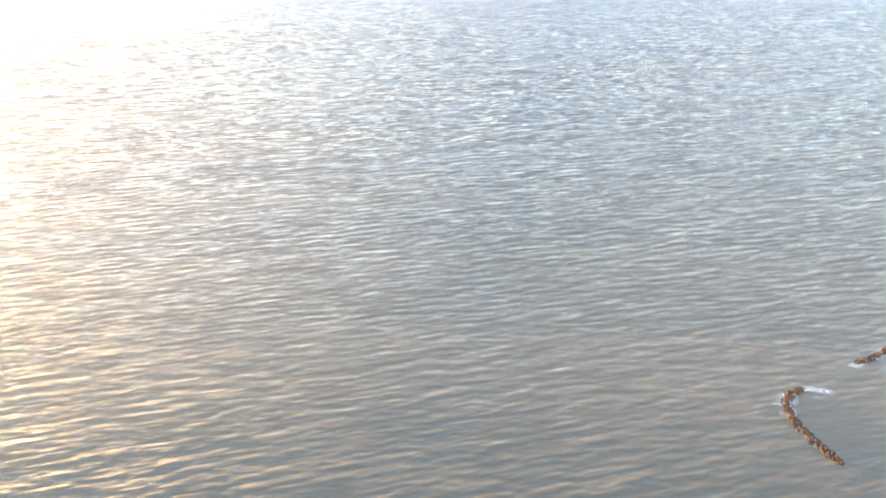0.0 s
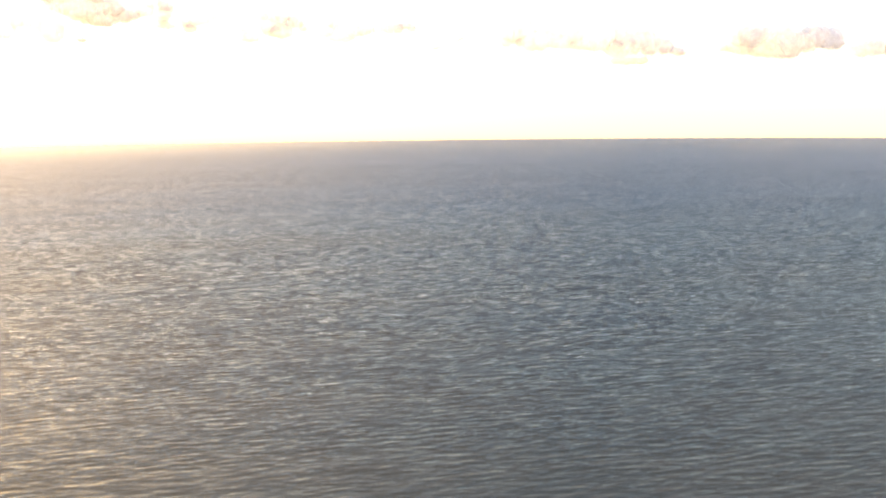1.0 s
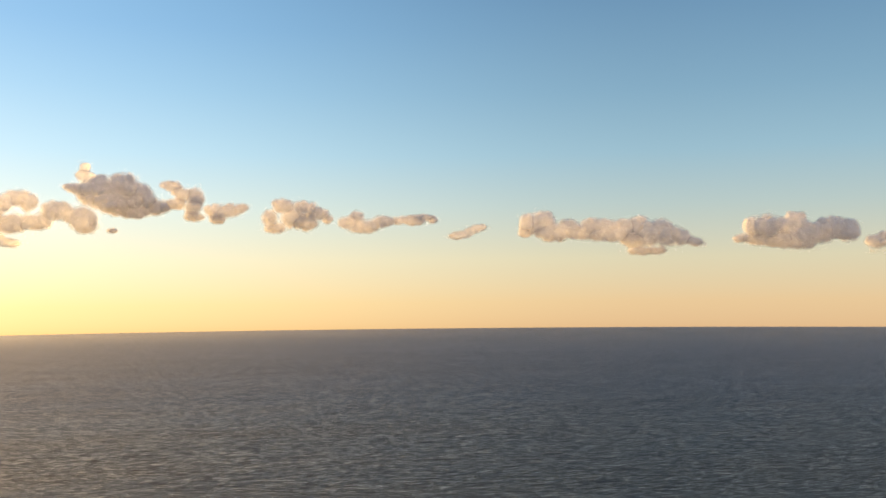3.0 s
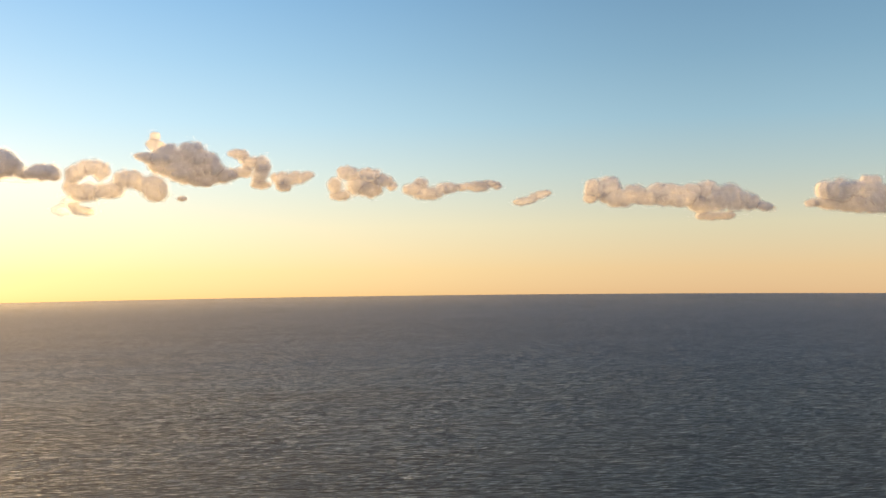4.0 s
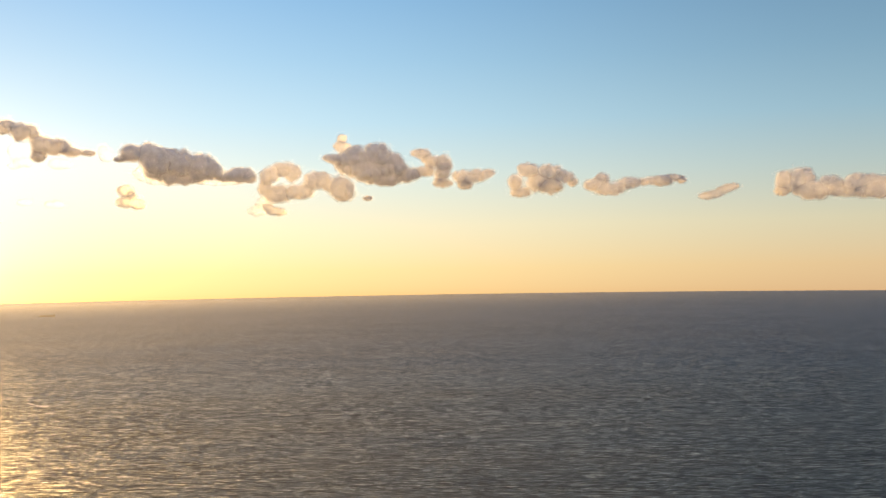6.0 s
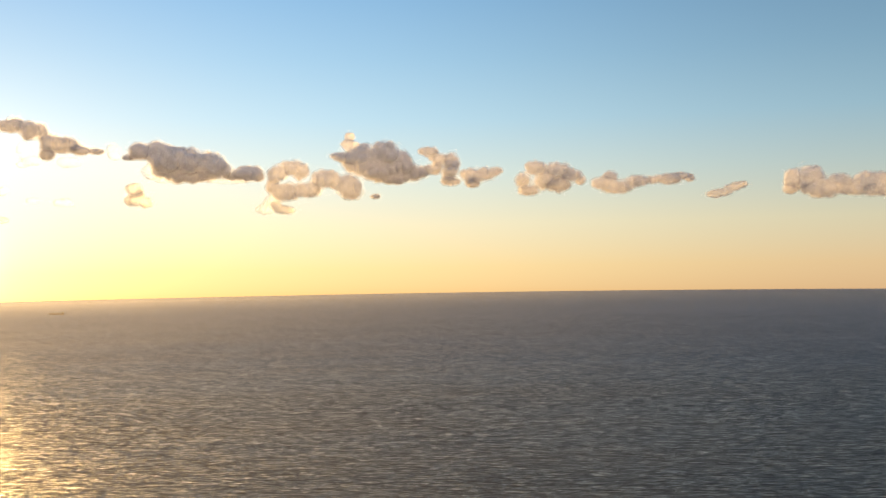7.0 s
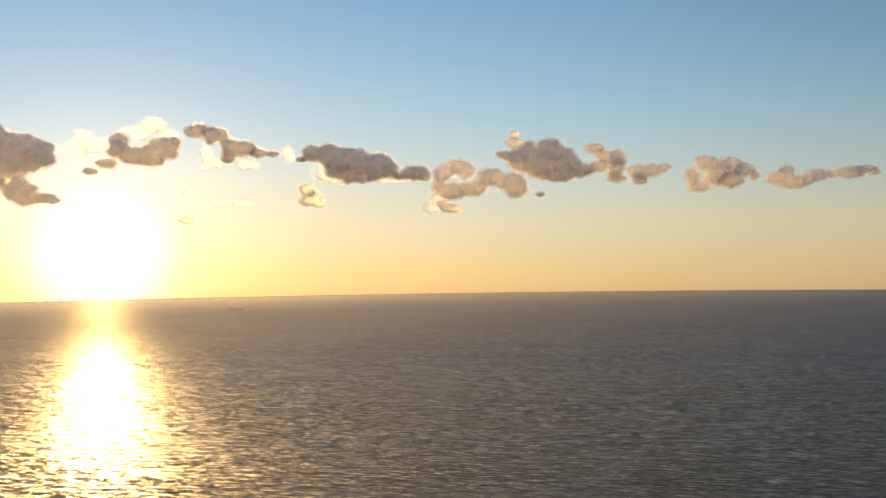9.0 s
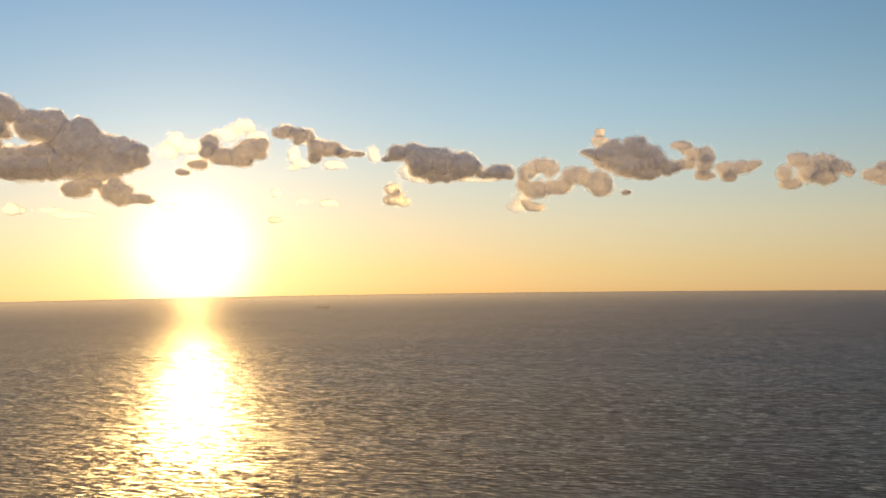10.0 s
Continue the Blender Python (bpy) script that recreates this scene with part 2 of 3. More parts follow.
def wave_tile(shortest, longest, span, cells, seed):
    """A square of wind waves between two lengths, which repeats without a seam: heights for a mean slope of one."""
    rng = np.random.default_rng(seed)
    k = np.fft.fftfreq(cells, span / cells) * 2 * math.pi
    kx, ky = np.meshgrid(k, k)
    length = 2 * math.pi / (np.hypot(kx, ky) + 1e-9)
    turn = np.arctan2(kx, ky) - 0.12
    spread = np.where(np.cos(turn) > 0, np.abs(np.cos(turn)) ** 14, 0)
    wave = rng.normal(size=(cells, cells)) + 1j * rng.normal(size=(cells, cells))
    wave = wave * np.where((length >= shortest) & (length < longest), spread ** 0.5, 0) * length ** 2
    slope = np.sqrt(np.mean(np.fft.ifft2(wave * np.hypot(kx, ky)).real ** 2))
    return np.fft.ifft2(wave).real / slope


def tile_height(tile, span, x, y):
    cells = len(tile)
    u, v = x / span * cells, y / span * cells
    i, j = np.floor(u).astype(int), np.floor(v).astype(int)
    f, g = u - i, v - j
    i, j = i % cells, j % cells
    i1, j1 = (i + 1) % cells, (j + 1) % cells
    return (tile[j, i] * (1 - f) + tile[j, i1] * f) * (1 - g) + (tile[j1, i] * (1 - f) + tile[j1, i1] * f) * g


WAVES = ((2.4, 3.6, 97.0, 0.055), (3.6, 5.5, 131.0, 0.075), (5.5, 8.5, 211.0, 0.080), (8.5, 13.0, 307.0, 0.026), (13.0, 22.0, 433.0, 0.012), (22.0, 45.0, 701.0, 0.009))


def sea_height(x, y, cell):
    """Waves that roll in towards the shore, each length left out where the mesh is too coarse for it."""
    z = np.zeros_like(x)
    near_fade = np.clip(0.40 + (np.hypot(x, y) - 300) / 1200, 0.40, 1)      # lower waves near the camera, to fit its view
    for k, (shortest, longest, span, slope) in enumerate(WAVES):
        tile = wave_tile(shortest, longest, span, 384, 40 + k)
        turn = 0.21 * (-1) ** k
        u, v = x * math.cos(turn) + y * math.sin(turn), y * math.cos(turn) - x * math.sin(turn)
        tile_turned = tile_height(tile, span, x, y) + tile_height(tile, span, u * 1.09 + 31, v * 1.09 + 57)
        z += np.clip(longest / (2.6 * cell) - 1.0, 0, 1) * 0.55 * slope * tile_turned * near_fade
    return z


def build_sea():
    ratio = 1.0025
    rings = [170.0]
    while rings[-1] * 1.03 < SEA_REACH:
        rings.append(rings[-1] * (ratio if rings[-1] < 1700 else 1.03))
    rings[-1] = SEA_REACH
    rings = np.array([0.5, 40.0, 80.0, 110.0, 140.0] + rings)
    left, right = radians(48), radians(-48)
    fan = np.linspace(right, left, 760)
    rest = np.linspace(left, right + 2 * math.pi, 72)[1:-1]
    az = np.concatenate([fan, rest])
    cells = np.concatenate([np.full(len(fan), fan[1] - fan[0]), np.full(len(rest), rest[1] - rest[0])])
    r, a = np.meshgrid(rings, az, indexing="ij")
    x, y = -r * np.sin(a), r * np.cos(a)
    cell = np.maximum(r * cells[None, :] * 0.6, np.maximum(r * np.where(r < 1700, ratio - 1, 0.03), np.where(r < 165, 30, 0)))
    z = sea_height(x, y, cell)
    rows, cols = r.shape
    i = np.arange(rows * cols).reshape(rows, cols)
    nxt = np.roll(i, -1, axis=1)
    quads = np.stack([i[:-1], nxt[:-1], nxt[1:], i[1:]], axis=-1).reshape(-1, 4)[:, ::-1]
    me = bpy.data.meshes.new("sea")
    me.vertices.add(rows * cols)
    me.vertices.foreach_set("co", np.stack([x, y, z], axis=-1).astype(np.float32).ravel())
    me.loops.add(quads.size)
    me.loops.foreach_set("vertex_index", quads.astype(np.int32).ravel())
    me.polygons.add(len(quads))
    me.polygons.foreach_set("loop_start", np.arange(0, quads.size, 4, dtype=np.int32))
    me.polygons.foreach_set("use_smooth", np.ones(len(quads), dtype=bool))
    me.update(calc_edges=True)
    me.validate()
    me.materials.append(SEA)
    return tagged(new("water", me), "grey-blue open sea with small wind waves", "sea", kind="structure")


build_sea()

# ---- clouds ----
LATTICE = np.random.default_rng(77).random((32, 32, 32))


def lattice_noise(p):
    """Smooth noise, 0 to 1, at points in units of its cells."""
    i = np.floor(p).astype(int)
    f = p - i
    f = f * f * f * (f * (f * 6 - 15) + 10)
    i &= 31
    j = (i + 1) & 31
    a = LATTICE[i[:, 0], i[:, 1], i[:, 2]] * (1 - f[:, 0]) + LATTICE[j[:, 0], i[:, 1], i[:, 2]] * f[:, 0]
    b = LATTICE[i[:, 0], j[:, 1], i[:, 2]] * (1 - f[:, 0]) + LATTICE[j[:, 0], j[:, 1], i[:, 2]] * f[:, 0]
    c = LATTICE[i[:, 0], i[:, 1], j[:, 2]] * (1 - f[:, 0]) + LATTICE[j[:, 0], i[:, 1], j[:, 2]] * f[:, 0]
    d = LATTICE[i[:, 0], j[:, 1], j[:, 2]] * (1 - f[:, 0]) + LATTICE[j[:, 0], j[:, 1], j[:, 2]] * f[:, 0]
    low = a * (1 - f[:, 1]) + b * f[:, 1]
    high = c * (1 - f[:, 1]) + d * f[:, 1]
    return low * (1 - f[:, 2]) + high * f[:, 2]


def billows(p, size, seed):
    """Rounded bumps with sharp valleys between them, about -0.4 to 0.6."""
    return np.sqrt((lattice_noise(p / size + seed * 3.37) - 0.5) ** 2 + 0.006) * 3.4 - 0.64


class Vapour:
    """The body of a cloud: ellipsoid lobes that melt together, grown over with billows of three sizes."""

    def __init__(self, centres, axes, side, deep, seed, rough):
        self.centres, self.axes, self.seed, self.rough = np.array(centres), np.array(axes), seed, rough
        self.grain = np.stack([side, deep, np.array((0, 0, 1.0))])

    def depth(self, p, fine_share=1.0):
        """Metres under the cloud's surface, negative outside; and how slight the cloud is there, 0.25 to 1."""
        q = p @ self.grain.T
        mid = self.centres @ self.grain.T
        weight, size = np.zeros(len(p)), np.zeros(len(p))
        for c, a in zip(mid, self.axes):
            least = a.min()
            d = (1 - np.sqrt((((q - c) / a) ** 2).sum(axis=1))) * least
            w = np.exp(np.clip(d, -90, 90) / 7.0)
            weight += w
            size += w * least
        best = 7.0 * np.log(weight + 1e-9) + 3.5
        size = np.minimum(size / (weight + 1e-9), 60.0) * self.rough
        wide = billows(p, 74.0, self.seed)
        mean = billows(p, 33.0, self.seed + 5)
        fine = billows(p, 15.0, self.seed + 11)
        return best + size * (0.24 * wide + 0.30 * mean) + np.minimum(size, 34.0) * 0.30 * fine_share * fine, np.clip(size / 45.0, 0.25, 1.0)


def ball(levels):
    bm = bmesh.new()
    bmesh.ops.create_icosphere(bm, subdivisions=levels, radius=1.0)
    bm.verts.ensure_lookup_table()
    co = np.array([v.co[:] for v in bm.verts])
    tri = np.array([[v.index for v in f.verts] for f in bm.faces])
    bm.free()
    return co, tri


BALL = ball(2)


def wrapped(balls, voxel):
    """One closed skin round all the balls."""
    me = bpy.data.meshes.new("lump")
    co = np.concatenate([BALL[0] @ axes + c for c, axes in balls])
    tri = np.concatenate([BALL[1] + k * len(BALL[0]) for k in range(len(balls))])
    me.from_pydata(co.tolist(), [], tri.tolist())
    ob = new("lump", me)
    wrap = ob.modifiers.new("wrap", "REMESH")
    wrap.mode, wrap.voxel_size = "VOXEL", voxel
    skin = bpy.data.meshes.new_from_object(ob.evaluated_get(bpy.context.evaluated_depsgraph_get()))
    bpy.data.objects.remove(ob)
    bpy.data.meshes.remove(me)
    return skin


def read(me, what):
    out = np.zeros(len(me.vertices) * 3, dtype=np.float32)
    if what == "co":
        me.vertices.foreach_get("co", out)
    else:
        me.vertex_normals.foreach_get("vector", out)
    return out.reshape(-1, 3).astype(float)


def skins(vapour, side, deep, mat, mists):
    """The dense heart of a cloud, a closed skin a little under its soft surface, and the thin skins of mist that lie round it."""
    balls = []
    for c, a in zip(vapour.centres, vapour.axes):
        if a.min() < SMALL:
            continue
        r = a - min(SUNK, 0.35 * a.min())
        balls.append((c, np.stack([side * r[0], deep * r[1], np.array((0, 0, 1.0)) * r[2]])))
    heart = wrapped(balls, 5.0 if vapour.axes.min(axis=1).max() > 45 else 4.3)
    heart.polygons.foreach_set("use_smooth", np.ones(len(heart.polygons), dtype=bool))
    heart.materials.append(mat)
    ends = np.zeros(len(heart.edges) * 2, dtype=np.int32)
    heart.edges.foreach_get("vertices", ends)
    ends = ends.reshape(-1, 2)
    links = np.maximum(np.bincount(ends.ravel(), minlength=len(heart.vertices)), 1)[:, None]
    layers = []
    for level, fine_share in ((SUNK, 0.35), (SUNK - 5.0, 0.6), (SUNK - 10.0, 0.85), (SUNK - 14.0, 1.0), (SUNK - 18.0, 1.2))[:len(mists) + 1]:
        skin = heart if not layers else layers[-1].copy()
        for turn in range(14) if not layers else range(11, 14):
            co, normal = read(skin, "co"), read(skin, "normal")
            depth, slight = vapour.depth(co, fine_share)
            co += normal * (np.clip(depth - (level * slight if level > 0 else level), -6, 6) * 0.5)[:, None]
            for _ in range(4 if turn < 9 else 2):
                mean = np.stack([np.bincount(ends[:, 0], co[ends[:, 1], k], len(co)) + np.bincount(ends[:, 1], co[ends[:, 0], k], len(co)) for k in range(3)], axis=1)
                co = 0.5 * co + 0.5 * mean / links
            skin.vertices.foreach_set("co", co.astype(np.float32).ravel())
            skin.update()
        layers.append(skin)
    co = np.concatenate([read(m, "co") for m in layers[1:]])
    count, edges = len(heart.vertices), np.zeros(len(heart.loops), dtype=np.int32)
    heart.loops.foreach_get("vertex_index", edges)
    starts = np.zeros(len(heart.polygons), dtype=np.int32)
    heart.polygons.foreach_get("loop_start", starts)
    mist = bpy.data.meshes.new("mist")
    mist.vertices.add(len(co))
    mist.vertices.foreach_set("co", co.astype(np.float32).ravel())
    mist.loops.add(len(edges) * len(mists))
    mist.loops.foreach_set("vertex_index", np.concatenate([edges + k * count for k in range(len(mists))]).astype(np.int32))
    mist.polygons.add(len(starts) * len(mists))
    mist.polygons.foreach_set("loop_start", np.concatenate([starts + k * len(edges) for k in range(len(mists))]).astype(np.int32))
    mist.polygons.foreach_set("use_smooth", np.ones(len(starts) * len(mists), dtype=bool))
    mist.polygons.foreach_set("material_index", np.repeat(np.arange(len(mists), dtype=np.int32), len(starts)))
    mist.update(calc_edges=True)
    for m in mists:
        mist.materials.append(m)
    for m in layers[1:]:
        bpy.data.meshes.remove(m)
    return heart, mist


def flakes(spots, sizes, rng):
    """A mesh of small shreds of vapour, one at each spot, turned at random."""
    count = len(spots)
    u = rng.normal(size=(count, 3))
    u /= np.linalg.norm(u, axis=1)[:, None]
    v = np.cross(u, rng.normal(size=(count, 3)))
    v /= np.linalg.norm(v, axis=1)[:, None]
    s = sizes[:, None]
    co = np.stack([spots + u * s, spots + (v * 0.87 - u * 0.5) * s, spots - (v * 0.87 + u * 0.5) * s], axis=1).reshape(-1, 3)
    me = bpy.data.meshes.new("vapour")
    me.vertices.add(count * 3)
    me.vertices.foreach_set("co", co.astype(np.float32).ravel())
    me.loops.add(count * 3)
    me.loops.foreach_set("vertex_index", np.arange(count * 3, dtype=np.int32))
    me.polygons.add(count)
    me.polygons.foreach_set("loop_start", np.arange(0, count * 3, 3, dtype=np.int32))
    me.update(calc_edges=True)
    me.materials.append(FRINGE)
    return me


CLEAR_RUN = 50.0       # metres that light runs, on average, between two shreds of a dense cloud
SOFT_EDGE = 7.0        # metres over which the vapour thins out
SMALL = 9.0            # lobes thinner than this are mist right through
SUNK = 13.0            # metres from the surface to the dense core


def cloud(label, distance, lobes, seed, thin=1.0, rough=1.0):
    """A cumulus of lobes given as azimuth, height, half width and half height in degrees: a dense core in a thick coat of vapour."""
    rng = np.random.default_rng(seed)
    az0 = sum(l[0] for l in lobes) / len(lobes)
    el0 = sum(l[1] for l in lobes) / len(lobes)
    base = heading(az0, el0) * distance + Vector((0, 0, CAM_HEIGHT))
    side = np.array((math.cos(radians(az0)), math.sin(radians(az0)), 0))
    deep = np.array((-side[1], side[0], 0))
    centres, axes = [], []
    for az, el, w, h in lobes:
        c = np.array(heading(az, el) * distance + Vector((0, 0, CAM_HEIGHT)) - base)
        rx, rz = radians(w) * distance, radians(h) * distance
        ry = min(rx, rz * 1.15)
        centres.append(c + deep * rng.normal(0, 0.2) * ry)
        axes.append((rx, ry, rz))
    body = Vapour(centres, axes, side, deep, seed, rough)
    mid = body.centres @ body.grain.T
    low, high = (mid - body.axes).min(axis=0) - 22, (mid + body.axes).max(axis=0) + 22
    size = 1.3
    crowd = (0.12 if thin > 0.45 else 0.3 * thin) / (CLEAR_RUN * 0.65 * size * size)
    boxes = [(low, high, crowd, 3.0 if thin > 0.45 else 60.0)]
    if thin > 0.45:
        boxes += [(c - a - 4, c + a + 4, 14.0 * thin * crowd, 60.0) for c, a in zip(mid, body.axes) if a.min() < SMALL]
    spots = []
    for least, most, thick, deepest in boxes:
        count = int(np.prod(most - least) * thick)
        p = rng.uniform(least, most, (count, 3)) @ body.grain
        d, _ = body.depth(p)
        spots.append(p[(rng.random(count) < np.clip((d + SOFT_EDGE) / (2.2 * SOFT_EDGE), 0, 1) ** 1.4) & (d < deepest)])
    spots = np.concatenate(spots)
    shreds = flakes(spots, size * rng.uniform(0.75, 1.3, len(spots)), rng)
    heart = mist = None
    if body.axes.min(axis=1).max() > SMALL:
        # the copy is picked by how bright the cloud should look
        heart, mist = skins(body, side, deep, CLOUD if thin > 0.9 else HALF_LIT_CLOUD if thin > 0.75 else THIN_LIT_CLOUD, MIST if thin > 0.45 else VEIL if thin > 0.32 else VEIL[1:])
    if thin < 0.45 and heart:
        bpy.data.meshes.remove(heart)
        heart, mist = mist, None
    ob = new("cloud", heart)
    if mist:
        tagged(new("mist", mist), kind="stuff").parent = ob
    coat = tagged(new("vapour", shreds), kind="stuff")
    coat.parent = ob
    ob.location = base
    return tagged(ob, label, "cloud", "band of low cumulus clouds")


# height of a sheet, fitted to the camera's horizon line
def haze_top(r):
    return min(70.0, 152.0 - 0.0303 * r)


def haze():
    """Thin sheets ringed round the camera, one behind the other, that imitate haze and lens glare and fade out upwards
    and downwards.
    """
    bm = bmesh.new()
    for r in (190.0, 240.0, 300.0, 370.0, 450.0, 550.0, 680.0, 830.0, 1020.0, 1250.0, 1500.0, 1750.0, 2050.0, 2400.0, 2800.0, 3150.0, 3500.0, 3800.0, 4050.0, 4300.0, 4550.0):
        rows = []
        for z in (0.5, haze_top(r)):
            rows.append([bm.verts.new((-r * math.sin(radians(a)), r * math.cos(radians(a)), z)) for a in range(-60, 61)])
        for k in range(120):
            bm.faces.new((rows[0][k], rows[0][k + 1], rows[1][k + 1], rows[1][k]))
    me = bpy.data.meshes.new("haze_glare_sheets")
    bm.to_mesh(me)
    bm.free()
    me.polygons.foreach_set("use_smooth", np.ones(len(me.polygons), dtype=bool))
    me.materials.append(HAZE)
    return tagged(new("haze_glare_sheets", me), "thin curved sheets standing in for haze and lens glare over the sea", "haze", kind="stuff")


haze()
cloud("large grey-mauve cumulus cloud with a flat base and bright rim", 4500, [
    (41.30, 8.42, 0.88, 0.80), (39.92, 7.71, 0.98, 0.90), (38.79, 7.57, 1.00, 1.00), (37.50, 6.79, 1.31, 1.28), (36.18, 6.37, 1.33, 1.08),
    (35.00, 6.24, 1.14, 0.87), (34.25, 6.00, 0.60, 0.47), (40.35, 5.65, 2.79, 0.99), (37.21, 5.73, 2.33, 0.98), (42.67, 6.62, 1.35, 1.94),
    (35.75, 5.39, 0.89, 0.50), (42.40, 8.25, 1.35, 1.32), (41.28, 7.18, 0.50, 0.39)], 1)
cloud("brown-grey cloud shelf hanging under the large cumulus", 4440, [
    (37.66, 4.34, 0.93, 0.52), (35.61, 4.27, 1.13, 0.69), (36.78, 4.63, 0.70, 0.25), (34.63, 3.84, 1.05, 0.28), (33.90, 3.72, 0.42, 0.13)], 2, thin=0.8)
cloud("brown backlit cloud just above the sun", 4450, [
    (30.49, 6.98, 0.50, 0.57), (30.68, 6.47, 0.56, 0.44), (28.29, 6.56, 1.14, 0.61), (29.56, 6.26, 1.10, 0.48), (27.87, 6.95, 0.70, 0.45),
    (31.19, 5.80, 0.78, 0.29), (31.96, 5.31, 0.46, 0.19), (28.83, 5.91, 0.79, 0.29)], 3, thin=0.8)
cloud("thin white sunlit cloud veil above the sun", 4750, [
    (28.59, 7.90, 0.82, 0.48), (29.45, 7.44, 0.63, 0.35), (27.86, 7.36, 0.76, 0.38), (30.08, 7.62, 0.38, 0.19)], 4, thin=0.30)
cloud("thin white sunlit cloud veil beside the large cumulus", 4750, [
    (32.35, 7.07, 0.62, 0.53), (31.61, 6.71, 0.80, 0.51), (32.72, 6.50, 0.67, 0.50), (31.34, 6.02, 0.68, 0.32)], 5, thin=0.30)
cloud("ragged brown cloud sloping down to a thin tail", 4450, [
    (26.26, 7.73, 0.45, 0.45), (26.74, 7.60, 0.32, 0.32), (25.46, 7.38, 0.58, 0.45), (24.94, 7.48, 0.39, 0.48), (24.43, 6.84, 0.55, 0.48),
    (23.91, 6.77, 0.59, 0.42), (24.63, 6.22, 0.42, 0.29), (23.45, 6.77, 0.39, 0.36), (22.93, 6.45, 0.49, 0.23), (22.05, 6.41, 0.43, 0.16)], 6, thin=0.8)
cloud("thin golden veil of cloud under the ragged cloud", 4600, [
    (25.79, 6.44, 0.39, 0.58), (25.28, 5.83, 0.52, 0.23), (23.53, 5.77, 0.65, 0.26), (25.86, 5.60, 0.29, 0.13)], 8, thin=0.28)
cloud("small white puff of cloud glowing with sunlight", 4600, [
    (21.29, 6.50, 0.36, 0.42), (21.10, 6.18, 0.26, 0.26)], 7, thin=0.30)
cloud("small golden cloud scrap beside the sun's glow", 4600, [
    (26.84, 4.15, 0.29, 0.32), (27.16, 4.44, 0.16, 0.10)], 9, thin=0.31, rough=1.3)
cloud("faint golden cloud streak", 4600, [
    (25.34, 3.69, 0.45, 0.20), (23.81, 3.58, 0.65, 0.26)], 11, thin=0.25)
cloud("flat golden cloud scrap low beside the sun", 4600, [
    (27.50, 2.79, 0.35, 0.10), (26.93, 2.62, 0.42, 0.14)], 10, thin=0.36)
cloud("faint yellow scrap of cloud under the shelf", 4600, [
    (32.66, 3.41, 0.67, 0.22), (33.54, 3.66, 0.27, 0.13)], 12, thin=0.25)
cloud("thin pale streak of cloud low under the large cumulus", 4600, [
    (38.96, 3.19, 0.63, 0.15), (37.82, 2.89, 1.16, 0.18), (36.80, 2.86, 0.35, 0.12), (40.81, 3.17, 0.66, 0.33)], 13, thin=0.16)
cloud("long dark grey cloud with a small tail and glowing underside", 4450, [
    (20.48, 6.08, 0.30, 0.15), (19.72, 6.43, 0.66, 0.46), (18.76, 6.48, 0.66, 0.52), (18.34, 6.02, 1.06, 0.65), (17.22, 5.94, 1.32, 0.82),
    (18.01, 5.63, 1.19, 0.62), (16.10, 5.76, 1.06, 0.78), (16.96, 5.12, 1.58, 0.43), (15.31, 5.55, 0.49, 0.46), (14.00, 5.24, 0.92, 0.39),
    (14.79, 5.15, 0.66, 0.26), (13.28, 5.06, 0.33, 0.23)], 14)
cloud("pale sunlit fringe under the long dark cloud", 4650, [
    (19.20, 5.38, 0.72, 0.49), (18.29, 4.91, 0.73, 0.23), (14.99, 4.83, 1.65, 0.13)], 28, thin=0.3)
cloud("small peach-brown cloud below the long dark one", 4450, [
    (20.17, 4.37, 0.46, 0.33), (19.98, 3.81, 0.72, 0.39), (19.49, 3.61, 0.39, 0.26)], 15, thin=0.44, rough=1.3)
cloud("curled peach-grey cloud with a bright hollow", 4400, [
    (12.19, 5.32, 0.68, 0.54), (11.50, 5.62, 0.70, 0.42), (10.80, 5.35, 0.46, 0.46), (12.53, 4.72, 0.40, 0.66), (11.72, 4.21, 1.00, 0.55),
    (10.54, 4.35, 0.92, 0.49), (9.69, 4.98, 0.75, 0.56), (9.10, 5.03, 0.55, 0.42), (8.14, 4.58, 0.85, 0.60), (7.83, 4.15, 0.68, 0.42),
    (8.66, 4.66, 0.55, 0.50)], 16, thin=0.7, rough=1.2)
cloud("small flat peach cloud below the curled one", 4400, [
    (11.86, 3.20, 0.69, 0.26), (12.38, 3.44, 0.36, 0.20)], 17, thin=0.44, rough=1.3)
cloud("pale glow of thin cloud under the curled one", 4600, [
    (12.97, 3.25, 0.66, 0.36), (12.60, 3.70, 0.50, 0.40)], 29, thin=0.16)
cloud("small bright white puff on the shoulder of the domed cumulus", 4520, [
    (8.03, 7.35, 0.32, 0.35), (8.17, 6.91, 0.42, 0.29), (7.79, 6.70, 0.45, 0.32)], 30, thin=0.44, rough=1.3)
cloud("dark grey domed cumulus with ragged sides", 4500, [
    (7.15, 6.20, 0.96, 0.71), (6.00, 6.35, 0.89, 0.70), (5.25, 5.81, 1.10, 0.77), (6.53, 5.54, 1.43, 0.68), (4.25, 5.30, 0.88, 0.45),
    (5.58, 5.06, 1.27, 0.42), (8.44, 6.18, 0.58, 0.23), (8.86, 6.29, 0.36, 0.16), (7.74, 5.74, 0.77, 0.45)], 18)
cloud("ragged peach cloud beside the domed cumulus", 4500, [
    (3.48, 6.48, 0.56, 0.25), (2.87, 6.07, 0.65, 0.35), (2.13, 5.92, 0.40, 0.47), (2.27, 5.26, 0.52, 0.44), (3.25, 5.45, 0.56, 0.29),
    (2.09, 4.75, 0.55, 0.25)], 19, thin=0.55, rough=1.2)
